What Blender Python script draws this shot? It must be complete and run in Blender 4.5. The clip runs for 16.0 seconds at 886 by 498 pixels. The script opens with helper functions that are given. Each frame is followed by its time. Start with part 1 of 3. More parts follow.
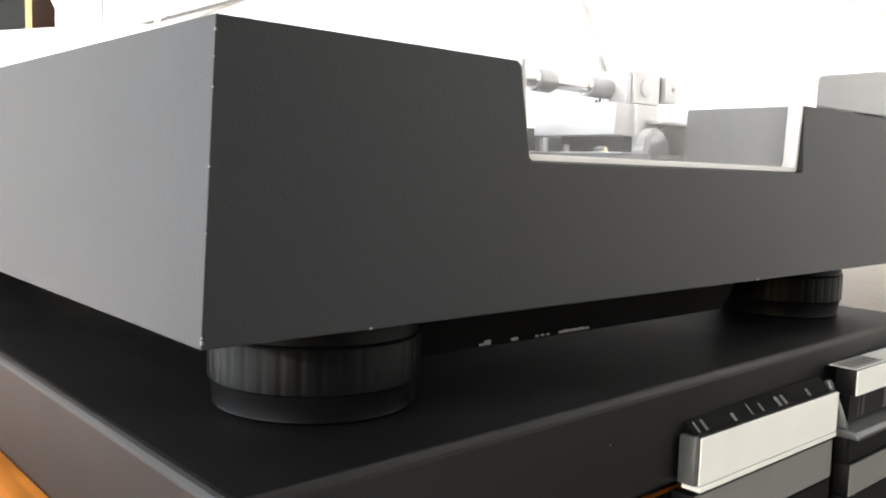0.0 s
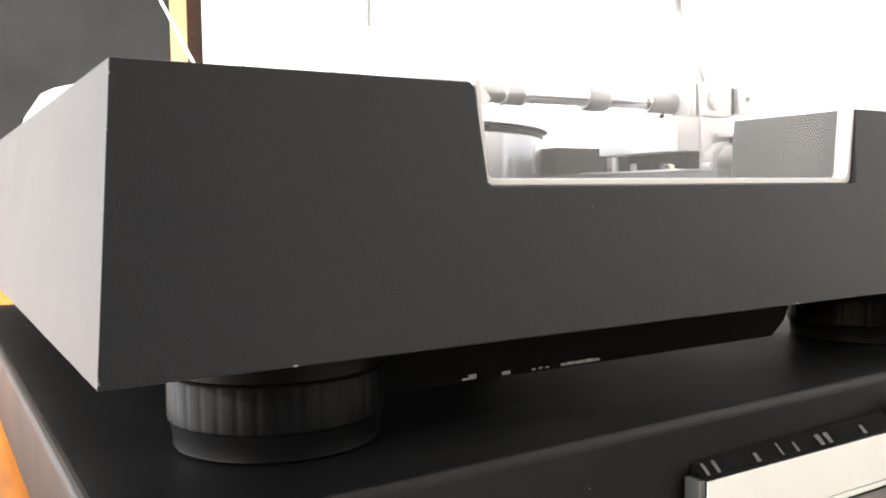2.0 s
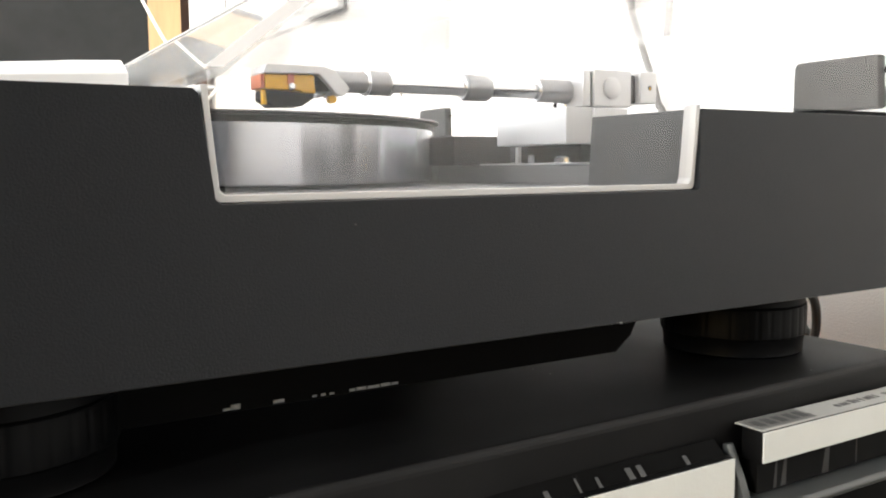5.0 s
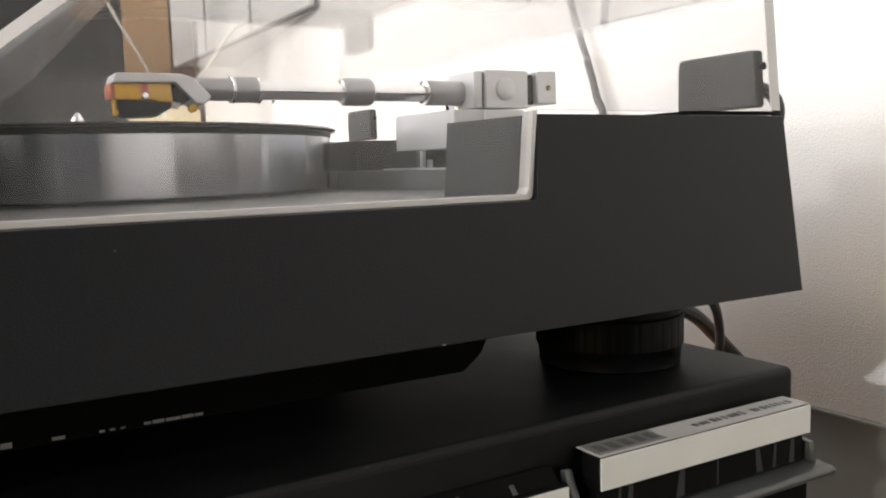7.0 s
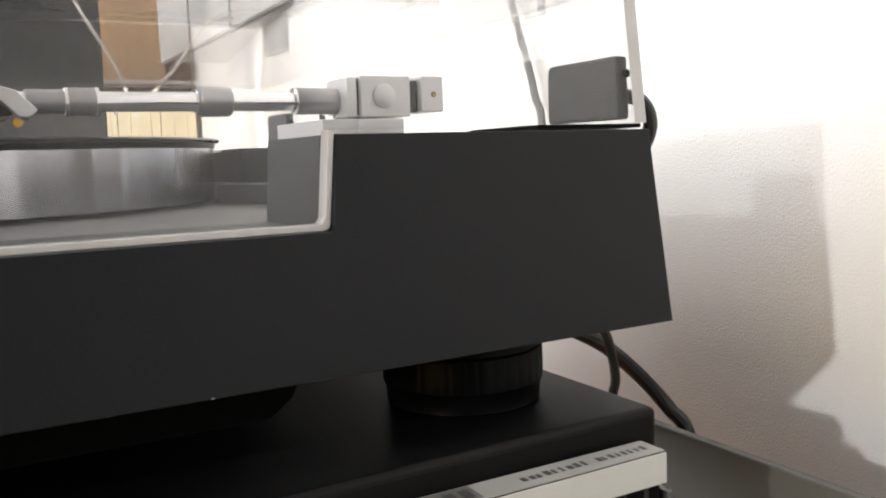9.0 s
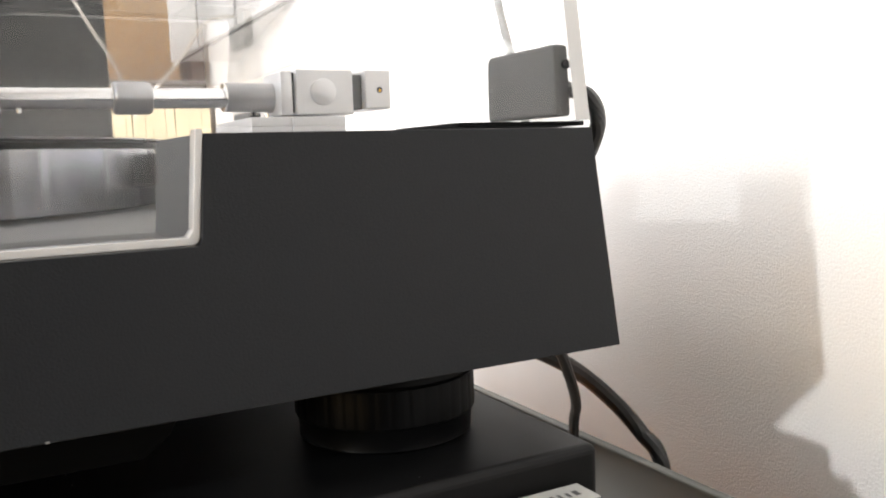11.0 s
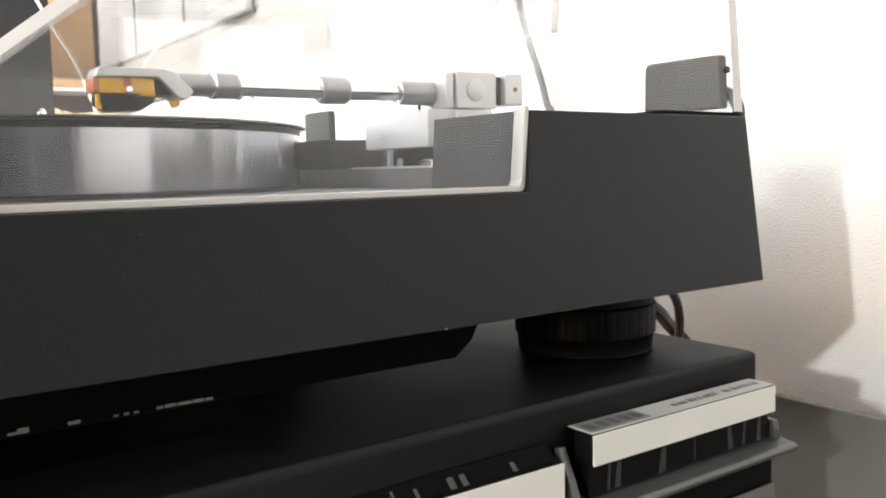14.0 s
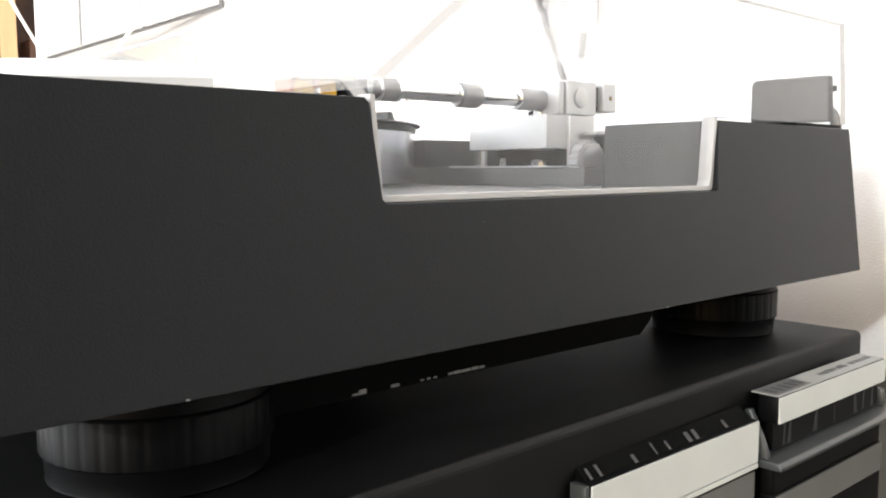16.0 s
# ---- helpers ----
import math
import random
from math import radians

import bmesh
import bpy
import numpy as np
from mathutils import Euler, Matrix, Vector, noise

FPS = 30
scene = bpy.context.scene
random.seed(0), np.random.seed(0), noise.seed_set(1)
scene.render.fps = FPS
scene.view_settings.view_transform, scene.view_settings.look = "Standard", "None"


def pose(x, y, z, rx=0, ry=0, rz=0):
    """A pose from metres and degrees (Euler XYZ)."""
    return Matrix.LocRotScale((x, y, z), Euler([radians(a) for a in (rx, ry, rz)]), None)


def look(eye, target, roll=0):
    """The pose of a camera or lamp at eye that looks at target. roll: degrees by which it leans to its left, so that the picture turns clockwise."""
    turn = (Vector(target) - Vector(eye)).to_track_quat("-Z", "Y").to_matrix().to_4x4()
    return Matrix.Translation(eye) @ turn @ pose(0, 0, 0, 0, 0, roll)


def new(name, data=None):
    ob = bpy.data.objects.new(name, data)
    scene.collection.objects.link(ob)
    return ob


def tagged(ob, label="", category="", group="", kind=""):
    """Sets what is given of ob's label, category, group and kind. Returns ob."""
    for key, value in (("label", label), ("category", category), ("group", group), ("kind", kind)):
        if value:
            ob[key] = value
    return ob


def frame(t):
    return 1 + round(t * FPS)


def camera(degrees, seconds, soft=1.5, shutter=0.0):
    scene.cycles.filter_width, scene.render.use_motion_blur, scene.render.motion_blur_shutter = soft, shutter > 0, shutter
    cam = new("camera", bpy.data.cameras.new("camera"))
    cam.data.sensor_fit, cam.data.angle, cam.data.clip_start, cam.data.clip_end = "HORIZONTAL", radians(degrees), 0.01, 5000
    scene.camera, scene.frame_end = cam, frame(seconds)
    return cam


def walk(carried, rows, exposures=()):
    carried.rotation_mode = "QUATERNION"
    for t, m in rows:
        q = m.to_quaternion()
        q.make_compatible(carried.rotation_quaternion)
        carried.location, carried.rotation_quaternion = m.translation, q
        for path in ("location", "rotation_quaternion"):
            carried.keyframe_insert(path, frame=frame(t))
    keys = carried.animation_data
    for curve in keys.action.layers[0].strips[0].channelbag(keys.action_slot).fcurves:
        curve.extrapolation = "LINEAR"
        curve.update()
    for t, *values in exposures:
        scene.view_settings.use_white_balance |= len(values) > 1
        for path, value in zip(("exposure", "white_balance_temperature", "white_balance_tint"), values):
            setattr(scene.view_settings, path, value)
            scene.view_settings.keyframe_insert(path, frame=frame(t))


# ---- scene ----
cam = camera(55.11, 16.0, 2.0)
# seconds, x, y, z, yaw, pitch, roll
PATH = [
    (0.0, -0.0850, -0.1753, 0.8921, -41.83, -5.33, 1.74),
    (0.5, -0.0767, -0.1923, 0.8977, -39.02, -5.07, 0.23),
    (1.0, -0.0558, -0.1982, 0.8993, -32.82, -4.31, -1.25),
    (1.5, -0.0418, -0.2009, 0.8948, -32.07, -3.64, -1.78),
    (2.0, -0.0323, -0.2017, 0.8930, -31.64, -3.61, -0.82),
    (2.5, -0.0297, -0.2016, 0.8922, -30.90, -3.65, -0.46),
    (3.0, -0.0159, -0.2036, 0.8933, -30.49, -4.00, -0.05),
    (3.5, -0.0070, -0.2109, 0.8953, -30.10, -4.24, -0.21),
    (4.0, 0.0034, -0.2137, 0.8999, -29.85, -5.19, -0.43),
    (4.5, 0.0248, -0.2183, 0.9005, -30.42, -5.42, -0.37),
    (4.7, 0.0341, -0.2179, 0.9024, -30.72, -5.48, -0.33),
    (7.0, 0.1114, -0.2359, 0.9099, -30.44, -5.86, -1.58),
    (7.5, 0.1297, -0.2351, 0.9111, -30.28, -5.84, -1.93),
    (8.0, 0.1488, -0.2438, 0.9140, -30.92, -5.76, -1.99),
    (8.5, 0.1684, -0.2387, 0.9183, -29.72, -6.09, -2.26),
    (9.0, 0.1901, -0.2421, 0.9183, -29.62, -6.36, -1.96),
    (9.5, 0.2173, -0.2371, 0.9180, -29.27, -6.54, -2.07),
    (9.7, 0.2300, -0.2334, 0.9191, -28.20, -6.99, -2.28),
    (11.8, 0.2419, -0.2201, 0.9141, -28.72, -5.62, -1.56),
    (12.0, 0.2219, -0.2151, 0.9118, -30.50, -5.33, -1.53),
    (12.5, 0.1860, -0.2137, 0.9104, -29.38, -5.62, -1.94),
    (13.0, 0.1601, -0.2205, 0.9087, -29.52, -5.71, -1.69),
    (13.5, 0.1247, -0.2238, 0.9020, -31.95, -5.41, -1.73),
    (14.0, 0.0835, -0.2328, 0.9048, -35.37, -5.41, -1.23),
    (14.5, 0.0514, -0.2272, 0.9017, -36.62, -5.27, -1.30),
    (15.0, 0.0166, -0.2168, 0.9051, -38.24, -5.42, -1.15),
    (15.5, -0.0087, -0.2089, 0.9078, -39.67, -5.73, -0.24),
    (16.0, -0.0395, -0.1908, 0.9061, -41.59, -5.52, -0.16),
]


def aim(x, y, z, yaw, pitch, roll):
    return pose(x, y, z, 0, 0, yaw) @ pose(0, 0, 0, 90 + pitch) @ pose(0, 0, 0, 0, 0, roll)


walk(cam, [(t, aim(*row)) for t, *row in PATH],
     exposures=[(0.0, 0.3, 6100, 7), (0.5, 0.25, 6200, 8), (1.0, 0.35, 6200, 9), (1.5, 0.6, 6300, 10), (4.0, 0.5, 6300, 8), (4.5, 0.3, 6200, 7), (7.0, -0.65, 6300, 10), (8.0, -0.65, 6300, 10),
                (9.5, -0.35, 6200, 9), (12.0, 0.0, 6200, 9), (12.5, -0.1, 6200, 8), (14.5, -0.1, 6200, 8), (15.0, -0.1, 6200, 8), (16.0, -0.05, 6100, 8)])

# ---- light ----
SUN = Vector((1.0, 0.28, -0.287)).normalized()
world = bpy.data.worlds.new("sky")
scene.world = world
world.use_nodes = True
sky = world.node_tree.nodes.new("ShaderNodeTexSky")
sky.sky_type, sky.sun_disc = "NISHITA", False
sky.sun_elevation = radians(15.4)
sky.sun_rotation = math.atan2(-SUN.x, -SUN.y)
world.node_tree.links.new(sky.outputs[0], world.node_tree.nodes["Background"].inputs[0])
world.node_tree.nodes["Background"].inputs[1].default_value = 0.12
sun = new("sun", bpy.data.lights.new("sun", "SUN"))
sun.data.energy, sun.data.angle, sun.data.color = 1.65, radians(1.4), (1.0, 0.975, 0.945)
sun.matrix_basis = look((-3, 2.5, 3), Vector((-3, 2.5, 3)) + SUN)
win = new("window_light", bpy.data.lights.new("window_light", "AREA"))
win.data.shape, win.data.size, win.data.size_y, win.data.energy = "RECTANGLE", 3.4, 2.2, 195
win.data.color = (1.0, 0.98, 0.955)
win.matrix_basis = look((-1.42, 1.55, 1.25), (0.5, 1.55, 1.25))

# ---- materials ----


def mat(name, col, rough=0.5, metal=0.0, var=0.12, scale=30.0, bump=0.0, bscale=200.0, stretch=(1, 1, 1), spec=0.5, speck=0.0, rvar=0.15, sheen=0.0):
    """A painted or plain surface with two scales of variation and fine relief."""
    m = bpy.data.materials.new(name)
    m.use_nodes = True
    nt, b = m.node_tree, m.node_tree.nodes["Principled BSDF"]
    b.inputs["Roughness"].default_value, b.inputs["Metallic"].default_value = rough, metal
    b.inputs["Specular IOR Level"].default_value = spec
    b.inputs["Sheen Weight"].default_value, b.inputs["Sheen Roughness"].default_value = sheen, 0.3
    tc = nt.nodes.new("ShaderNodeTexCoord")
    mp = nt.nodes.new("ShaderNodeMapping")
    mp.inputs["Scale"].default_value = stretch
    nt.links.new(tc.outputs["Object"], mp.inputs[0])
    n1, n2 = nt.nodes.new("ShaderNodeTexNoise"), nt.nodes.new("ShaderNodeTexNoise")
    n1.inputs["Scale"].default_value, n1.inputs["Detail"].default_value = scale, 6
    n2.inputs["Scale"].default_value, n2.inputs["Detail"].default_value = scale / 7, 3
    for n in (n1, n2):
        nt.links.new(mp.outputs[0], n.inputs["Vector"])
    add = nt.nodes.new("ShaderNodeMath")
    add.operation = "ADD"
    nt.links.new(n1.outputs["Fac"], add.inputs[0])
    nt.links.new(n2.outputs["Fac"], add.inputs[1])
    ramp = nt.nodes.new("ShaderNodeMapRange")
    ramp.inputs[1].default_value, ramp.inputs[2].default_value = 0.6, 1.4
    ramp.inputs[3].default_value, ramp.inputs[4].default_value = 1 - var, 1 + var
    nt.links.new(add.outputs[0], ramp.inputs[0])
    hue = nt.nodes.new("ShaderNodeVectorMath")
    hue.operation = "SCALE"
    hue.inputs[0].default_value = col
    nt.links.new(ramp.outputs[0], hue.inputs["Scale"])
    out = hue.outputs[0]
    if speck:
        v = nt.nodes.new("ShaderNodeTexVoronoi")
        v.inputs["Scale"].default_value = 90
        nt.links.new(tc.outputs["Object"], v.inputs["Vector"])
        lt = nt.nodes.new("ShaderNodeMath")
        lt.operation, lt.inputs[1].default_value = "LESS_THAN", 0.028
        nt.links.new(v.outputs["Distance"], lt.inputs[0])
        n3 = nt.nodes.new("ShaderNodeTexNoise")
        n3.inputs["Scale"].default_value = 25
        nt.links.new(tc.outputs["Object"], n3.inputs["Vector"])
        gt = nt.nodes.new("ShaderNodeMath")
        gt.operation, gt.inputs[1].default_value = "GREATER_THAN", 0.62
        nt.links.new(n3.outputs["Fac"], gt.inputs[0])
        mu = nt.nodes.new("ShaderNodeMath")
        mu.operation = "MULTIPLY"
        nt.links.new(lt.outputs[0], mu.inputs[0])
        nt.links.new(gt.outputs[0], mu.inputs[1])
        sc = nt.nodes.new("ShaderNodeMath")
        sc.operation, sc.inputs[1].default_value = "MULTIPLY", speck
        nt.links.new(mu.outputs[0], sc.inputs[0])
        mx = nt.nodes.new("ShaderNodeMix")
        mx.data_type = "RGBA"
        nt.links.new(sc.outputs[0], mx.inputs["Factor"])
        nt.links.new(out, mx.inputs["A"])
        mx.inputs["B"].default_value = (0.5, 0.48, 0.45, 1)
        out = mx.outputs["Result"]
    nt.links.new(out, b.inputs["Base Color"])
    rr = nt.nodes.new("ShaderNodeMapRange")
    rr.inputs[1].default_value, rr.inputs[2].default_value = 0.3, 0.7
    rr.inputs[3].default_value, rr.inputs[4].default_value = rough * (1 - rvar), min(1, rough * (1 + rvar))
    nt.links.new(n2.outputs["Fac"], rr.inputs[0])
    nt.links.new(rr.outputs[0], b.inputs["Roughness"])
    if bump:
        n4 = nt.nodes.new("ShaderNodeTexNoise")
        n4.inputs["Scale"].default_value, n4.inputs["Detail"].default_value = bscale, 4
        nt.links.new(mp.outputs[0], n4.inputs["Vector"])
        bp = nt.nodes.new("ShaderNodeBump")
        bp.inputs["Strength"].default_value, bp.inputs["Distance"].default_value = bump, 0.002
        nt.links.new(n4.outputs["Fac"], bp.inputs["Height"])
        nt.links.new(bp.outputs[0], b.inputs["Normal"])
    return m


def clear(name, tint=0.97, rough=0.02, dust=0.0):
    """A thin clear sheet: lets light straight through and mirrors by Fresnel; dust: the share of it that is a white
    veil, painted for glare.
    """
    m = bpy.data.materials.new(name)
    m.use_nodes = True
    nt = m.node_tree
    nt.nodes.remove(nt.nodes["Principled BSDF"])
    tr, gl = nt.nodes.new("ShaderNodeBsdfTransparent"), nt.nodes.new("ShaderNodeBsdfGlossy")
    tr.inputs[0].default_value = (tint, tint, tint, 1)
    gl.inputs["Roughness"].default_value = rough
    fr, mx = nt.nodes.new("ShaderNodeLayerWeight"), nt.nodes.new("ShaderNodeMixShader")
    fr.inputs[0].default_value = 0.5
    pw, mr = nt.nodes.new("ShaderNodeMath"), nt.nodes.new("ShaderNodeMath")
    pw.operation, pw.inputs[1].default_value = "POWER", 4.0
    mr.operation, mr.inputs[1].default_value, mr.inputs[2].default_value = "MULTIPLY_ADD", 0.75, 0.03
    nt.links.new(fr.outputs["Facing"], pw.inputs[0])
    nt.links.new(pw.outputs[0], mr.inputs[0])
    nt.links.new(mr.outputs[0], mx.inputs[0])
    nt.links.new(tr.outputs[0], mx.inputs[1])
    nt.links.new(gl.outputs[0], mx.inputs[2])
    out = mx.outputs[0]
    if dust:
        tc, no, mr2 = nt.nodes.new("ShaderNodeTexCoord"), nt.nodes.new("ShaderNodeTexNoise"), nt.nodes.new("ShaderNodeMapRange")
        no.inputs["Scale"].default_value, no.inputs["Detail"].default_value = 25, 5
        mr2.inputs[1].default_value, mr2.inputs[2].default_value = 0.3, 0.7
        mr2.inputs[3].default_value, mr2.inputs[4].default_value = dust * 0.8, dust * 1.2
        nt.links.new(tc.outputs["Object"], no.inputs["Vector"])
        nt.links.new(no.outputs["Fac"], mr2.inputs[0])
        df, mx2 = nt.nodes.new("ShaderNodeBsdfDiffuse"), nt.nodes.new("ShaderNodeMixShader")
        df.inputs[0].default_value = (0.85, 0.85, 0.84, 1)
        nt.links.new(mr2.outputs[0], mx2.inputs[0])
        nt.links.new(out, mx2.inputs[1])
        nt.links.new(df.outputs[0], mx2.inputs[2])
        out = mx2.outputs[0]
    nt.links.new(out, nt.nodes["Material Output"].inputs[0])
    return m


BLACK = mat("black_satin_paint", (0.0052, 0.0061, 0.0078), 0.5, var=0.12, scale=160, bump=0.1, bscale=1500, speck=0.12, spec=0.22, rvar=0.03, sheen=0.13)
CASE = mat("black_enamel_case", (0.0034, 0.0034, 0.0036), 0.46, var=0.5, scale=60, bump=0.03, bscale=900, speck=0.7, spec=0.14)
RUBBER = mat("black_rubber_plastic", (0.0022, 0.0023, 0.0026), 0.4, var=0.3, scale=90, spec=0.05)
PANB = mat("black_pressed_board", (0.003, 0.003, 0.003), 0.8, var=0.2, scale=90, spec=0.05)
DECK = mat("grey_deck_paint", (0.13, 0.13, 0.135), 0.5, var=0.08, scale=80, spec=0.3)
SATIN = mat("satin_aluminium", (0.36, 0.36, 0.37), 0.34, 0.7, var=0.05, scale=120)
# lighter than BLACK: sun and pane reflection put into the cheek's colour
CHEEK = mat("sunlit_cheek_paint", (0.028, 0.03, 0.032), 0.5, var=0.08, scale=80, spec=0.4)
HINGE = mat("dark_grey_plastic", (0.035, 0.035, 0.035), 0.6, var=0.03, scale=90)
STEEL = mat("brushed_steel", (0.5, 0.505, 0.54), 0.17, 1.0, var=0.06, scale=150, stretch=(1, 1, 0.05))
CHROME = mat("polished_tube", (0.8, 0.8, 0.81), 0.17, 1.0, var=0.03, scale=60)
SILVER = mat("silver_paint", (0.62, 0.62, 0.63), 0.38, 0.5, var=0.06, scale=100)
VINYL = mat("black_vinyl", (0.012, 0.012, 0.013), 0.3, var=0.1, scale=40)
GOLD = mat("golden_plastic", (0.80, 0.44, 0.03), 0.25, var=0.1, scale=200)
REDP = mat("red_plastic", (0.5, 0.13, 0.05), 0.35, var=0.1, scale=200)
# clear cover edges: their highlights are painted as opaque pale strips
EDGE = mat("acrylic_edge_glint", (0.45, 0.445, 0.44), 0.18, var=0.05, scale=90)
EDGE2 = mat("acrylic_corner", (0.5, 0.5, 0.5), 0.2, var=0.1, scale=60)
DIM = mat("dim_strokes", (0.018, 0.018, 0.018), 0.5, var=0.2, scale=60)
STEEL_NODES = STEEL.node_tree.nodes
STEEL_NODES["Principled BSDF"].inputs["Anisotropic"].default_value = 0.97
STEEL_NODES["Principled BSDF"].inputs["Anisotropic Rotation"].default_value = 0.25
turn = STEEL_NODES.new("ShaderNodeTangent")
turn.direction_type, turn.axis = "RADIAL", "Z"
STEEL.node_tree.links.new(turn.outputs[0], STEEL_NODES["Principled BSDF"].inputs["Tangent"])
LID = clear("clear_acrylic", 0.945, 0.015)
# white veil mixed in to paint the glare on the slanting pane
LIDF = clear("glare_acrylic", 0.97, 0.03, 0.13)
CASSW = mat("white_card", (0.56, 0.57, 0.545), 0.5, var=0.05, scale=60, bump=0.05, bscale=900)
# card white darkened to paint shade on the upward face
CARDTOP = mat("white_card_shaded", (0.33, 0.33, 0.315), 0.5, var=0.08, scale=60)
CASSB = mat("black_card", (0.004, 0.004, 0.0042), 0.4, var=0.2, scale=60, spec=0.08)
GREYC = mat("grey_card", (0.12, 0.12, 0.115), 0.45, var=0.1, scale=60)
CLEARCASE = mat("smoky_case_plastic", (0.042, 0.045, 0.045), 0.28, var=0.15, scale=60)
PRINT = mat("white_print", (0.22, 0.22, 0.215), 0.5, var=0.02, scale=60)
INK = mat("dark_print", (0.05, 0.05, 0.05), 0.5, var=0.05, scale=60)
PLASTER = mat("white_plaster", (0.80, 0.785, 0.765), 0.8, var=0.04, scale=8, bump=0.4, bscale=750)
PANEL = mat("dark_grey_panel", (0.075, 0.077, 0.068), 0.5, var=0.12, scale=25, speck=0.7)
WHITEM = mat("white_melamine", (0.82, 0.82, 0.82), 0.4, var=0.03, scale=6)
# dark strips that paint the shade in the gaps round the cabinet doors
GAP = mat("shadow_gap_strip", (0.12, 0.12, 0.12), 0.6, var=0.1, scale=20)
DARK = mat("black_cloth", (0.0095, 0.0105, 0.0105), 0.85, var=0.25, scale=40, bump=0.3, bscale=400)
# for the added far and window walls: warms the plinth front's reflections
BEIGEW = mat("beige_paint", (0.76, 0.60, 0.43), 0.8, var=0.05, scale=5)
PINE = mat("pale_wood", (0.58, 0.38, 0.20), 0.5, var=0.16, scale=40, stretch=(1, 1, 0.1))
CABLE = mat("black_cable", (0.012, 0.012, 0.012), 0.4, var=0.1, scale=60)
GREYCAB = mat("grey_cable", (0.12, 0.115, 0.11), 0.45, var=0.1, scale=60)
WHITECAB = mat("white_cable", (0.75, 0.72, 0.66), 0.45, var=0.05, scale=60)
FLOORW = mat("orange_wood_floor", (0.2, 0.162, 0.122), 0.4, var=0.3, scale=60, stretch=(1, 0.06, 1), bump=0.1, bscale=80)
TABLE = mat("orange_varnished_wood", (0.54, 0.19, 0.032), 0.35, var=0.7, scale=170, stretch=(1, 0.08, 1), bump=0.15, bscale=140)
# for the unseen near wall: kept dark to limit fill on the flank
NEARW = mat("grey_paint", (0.105, 0.124, 0.155), 0.8, var=0.05, scale=5)
# haze of light painted along the cover's slanting clear edge
HAZE = mat("acrylic_painted_haze", (0.8, 0.8, 0.82), 0.25, var=0.08, scale=40)
WHITEP = mat("white_plastic", (0.82, 0.82, 0.83), 0.35, var=0.04, scale=30)
SHELFB = mat("dark_brown_shelf", (0.06, 0.025, 0.012), 0.5, var=0.4, scale=30)
PAPER = mat("cream_paper", (0.72, 0.62, 0.42), 0.7, var=0.2, scale=70)

# ---- building ----
Z0 = 85.0  # the plinth's underside over the floor, in centimetres; all places below are in centimetres from its front corner


def P(x, y, z):
    return Vector((x / 100, y / 100, (z + Z0) / 100))


def quads(bm, rings, close=True):
    """Skin between rings of equal length; caps at both ends."""
    vs = [[bm.verts.new(p) for p in r] for r in rings]
    n = len(vs[0])
    for a, b in zip(vs, vs[1:]):
        for i in range(n):
            bm.faces.new((a[i], a[(i + 1) % n], b[(i + 1) % n], b[i]))
    if close:
        bm.faces.new(vs[0][::-1])
        bm.faces.new(vs[-1])
    return bm


def prism(pts, axis, a, b, bm=None):
    """The outline pts, in the two other axes in their order, from a to b along axis."""
    bm = bm or bmesh.new()

    def at(p, v):
        return P(v, *p) if axis == "x" else P(p[0], v, p[1]) if axis == "y" else P(*p, v)

    return quads(bm, [[at(p, a) for p in pts], [at(p, b) for p in pts]])


def box(x0, x1, y0, y1, z0, z1, bm=None):
    return prism([(x0, y0), (x1, y0), (x1, y1), (x0, y1)], "z", z0, z1, bm)


def ring(c, axis, r, n):
    out = []
    for i in range(n):
        u, v = r * math.cos(2 * math.pi * i / n), r * math.sin(2 * math.pi * i / n)
        out.append(c + (Vector((0, u, v)) if axis == "x" else Vector((v, 0, u)) if axis == "y" else Vector((u, v, 0))) / 100)
    return out


def turned(x, y, z, axis, profile, n=40, bm=None):
    """A turned body along axis: profile of (offset, radius)."""
    bm = bm or bmesh.new()
    d = {"x": (1, 0, 0), "y": (0, 1, 0), "z": (0, 0, 1)}[axis]
    return quads(bm, [ring(P(x + d[0] * o, y + d[1] * o, z + d[2] * o), axis, r, n) for o, r in profile])


def tube(pts, r, n=10, steps=8):
    """A cable through pts, smoothed."""
    ps = [P(*p) for p in pts]
    ps = [ps[0]] + ps + [ps[-1]]
    path = []
    for i in range(1, len(ps) - 2):
        for k in range(steps):
            u = k / steps
            a, b, c, d = ps[i - 1], ps[i], ps[i + 1], ps[i + 2]
            path.append(0.5 * (2 * b + (c - a) * u + (2 * a - 5 * b + 4 * c - d) * u * u + (3 * b - a - 3 * c + d) * u ** 3))
    path.append(ps[-1])
    rings, up = [], Vector((0.3, 0.2, 1))
    for i, p in enumerate(path):
        t = (path[min(i + 1, len(path) - 1)] - path[max(i - 1, 0)]).normalized()
        s = t.cross(up).normalized()
        w = s.cross(t).normalized()
        rings.append([p + (s * math.cos(2 * math.pi * k / n) + w * math.sin(2 * math.pi * k / n)) * r / 100 for k in range(n)])
    return quads(bmesh.new(), rings)


def thing(name, x, y, z, label, category, group="", kind=""):
    ob = new(name)
    ob.location = P(x, y, z)
    ob.empty_display_size = 0.02
    return tagged(ob, label, category, group, kind)


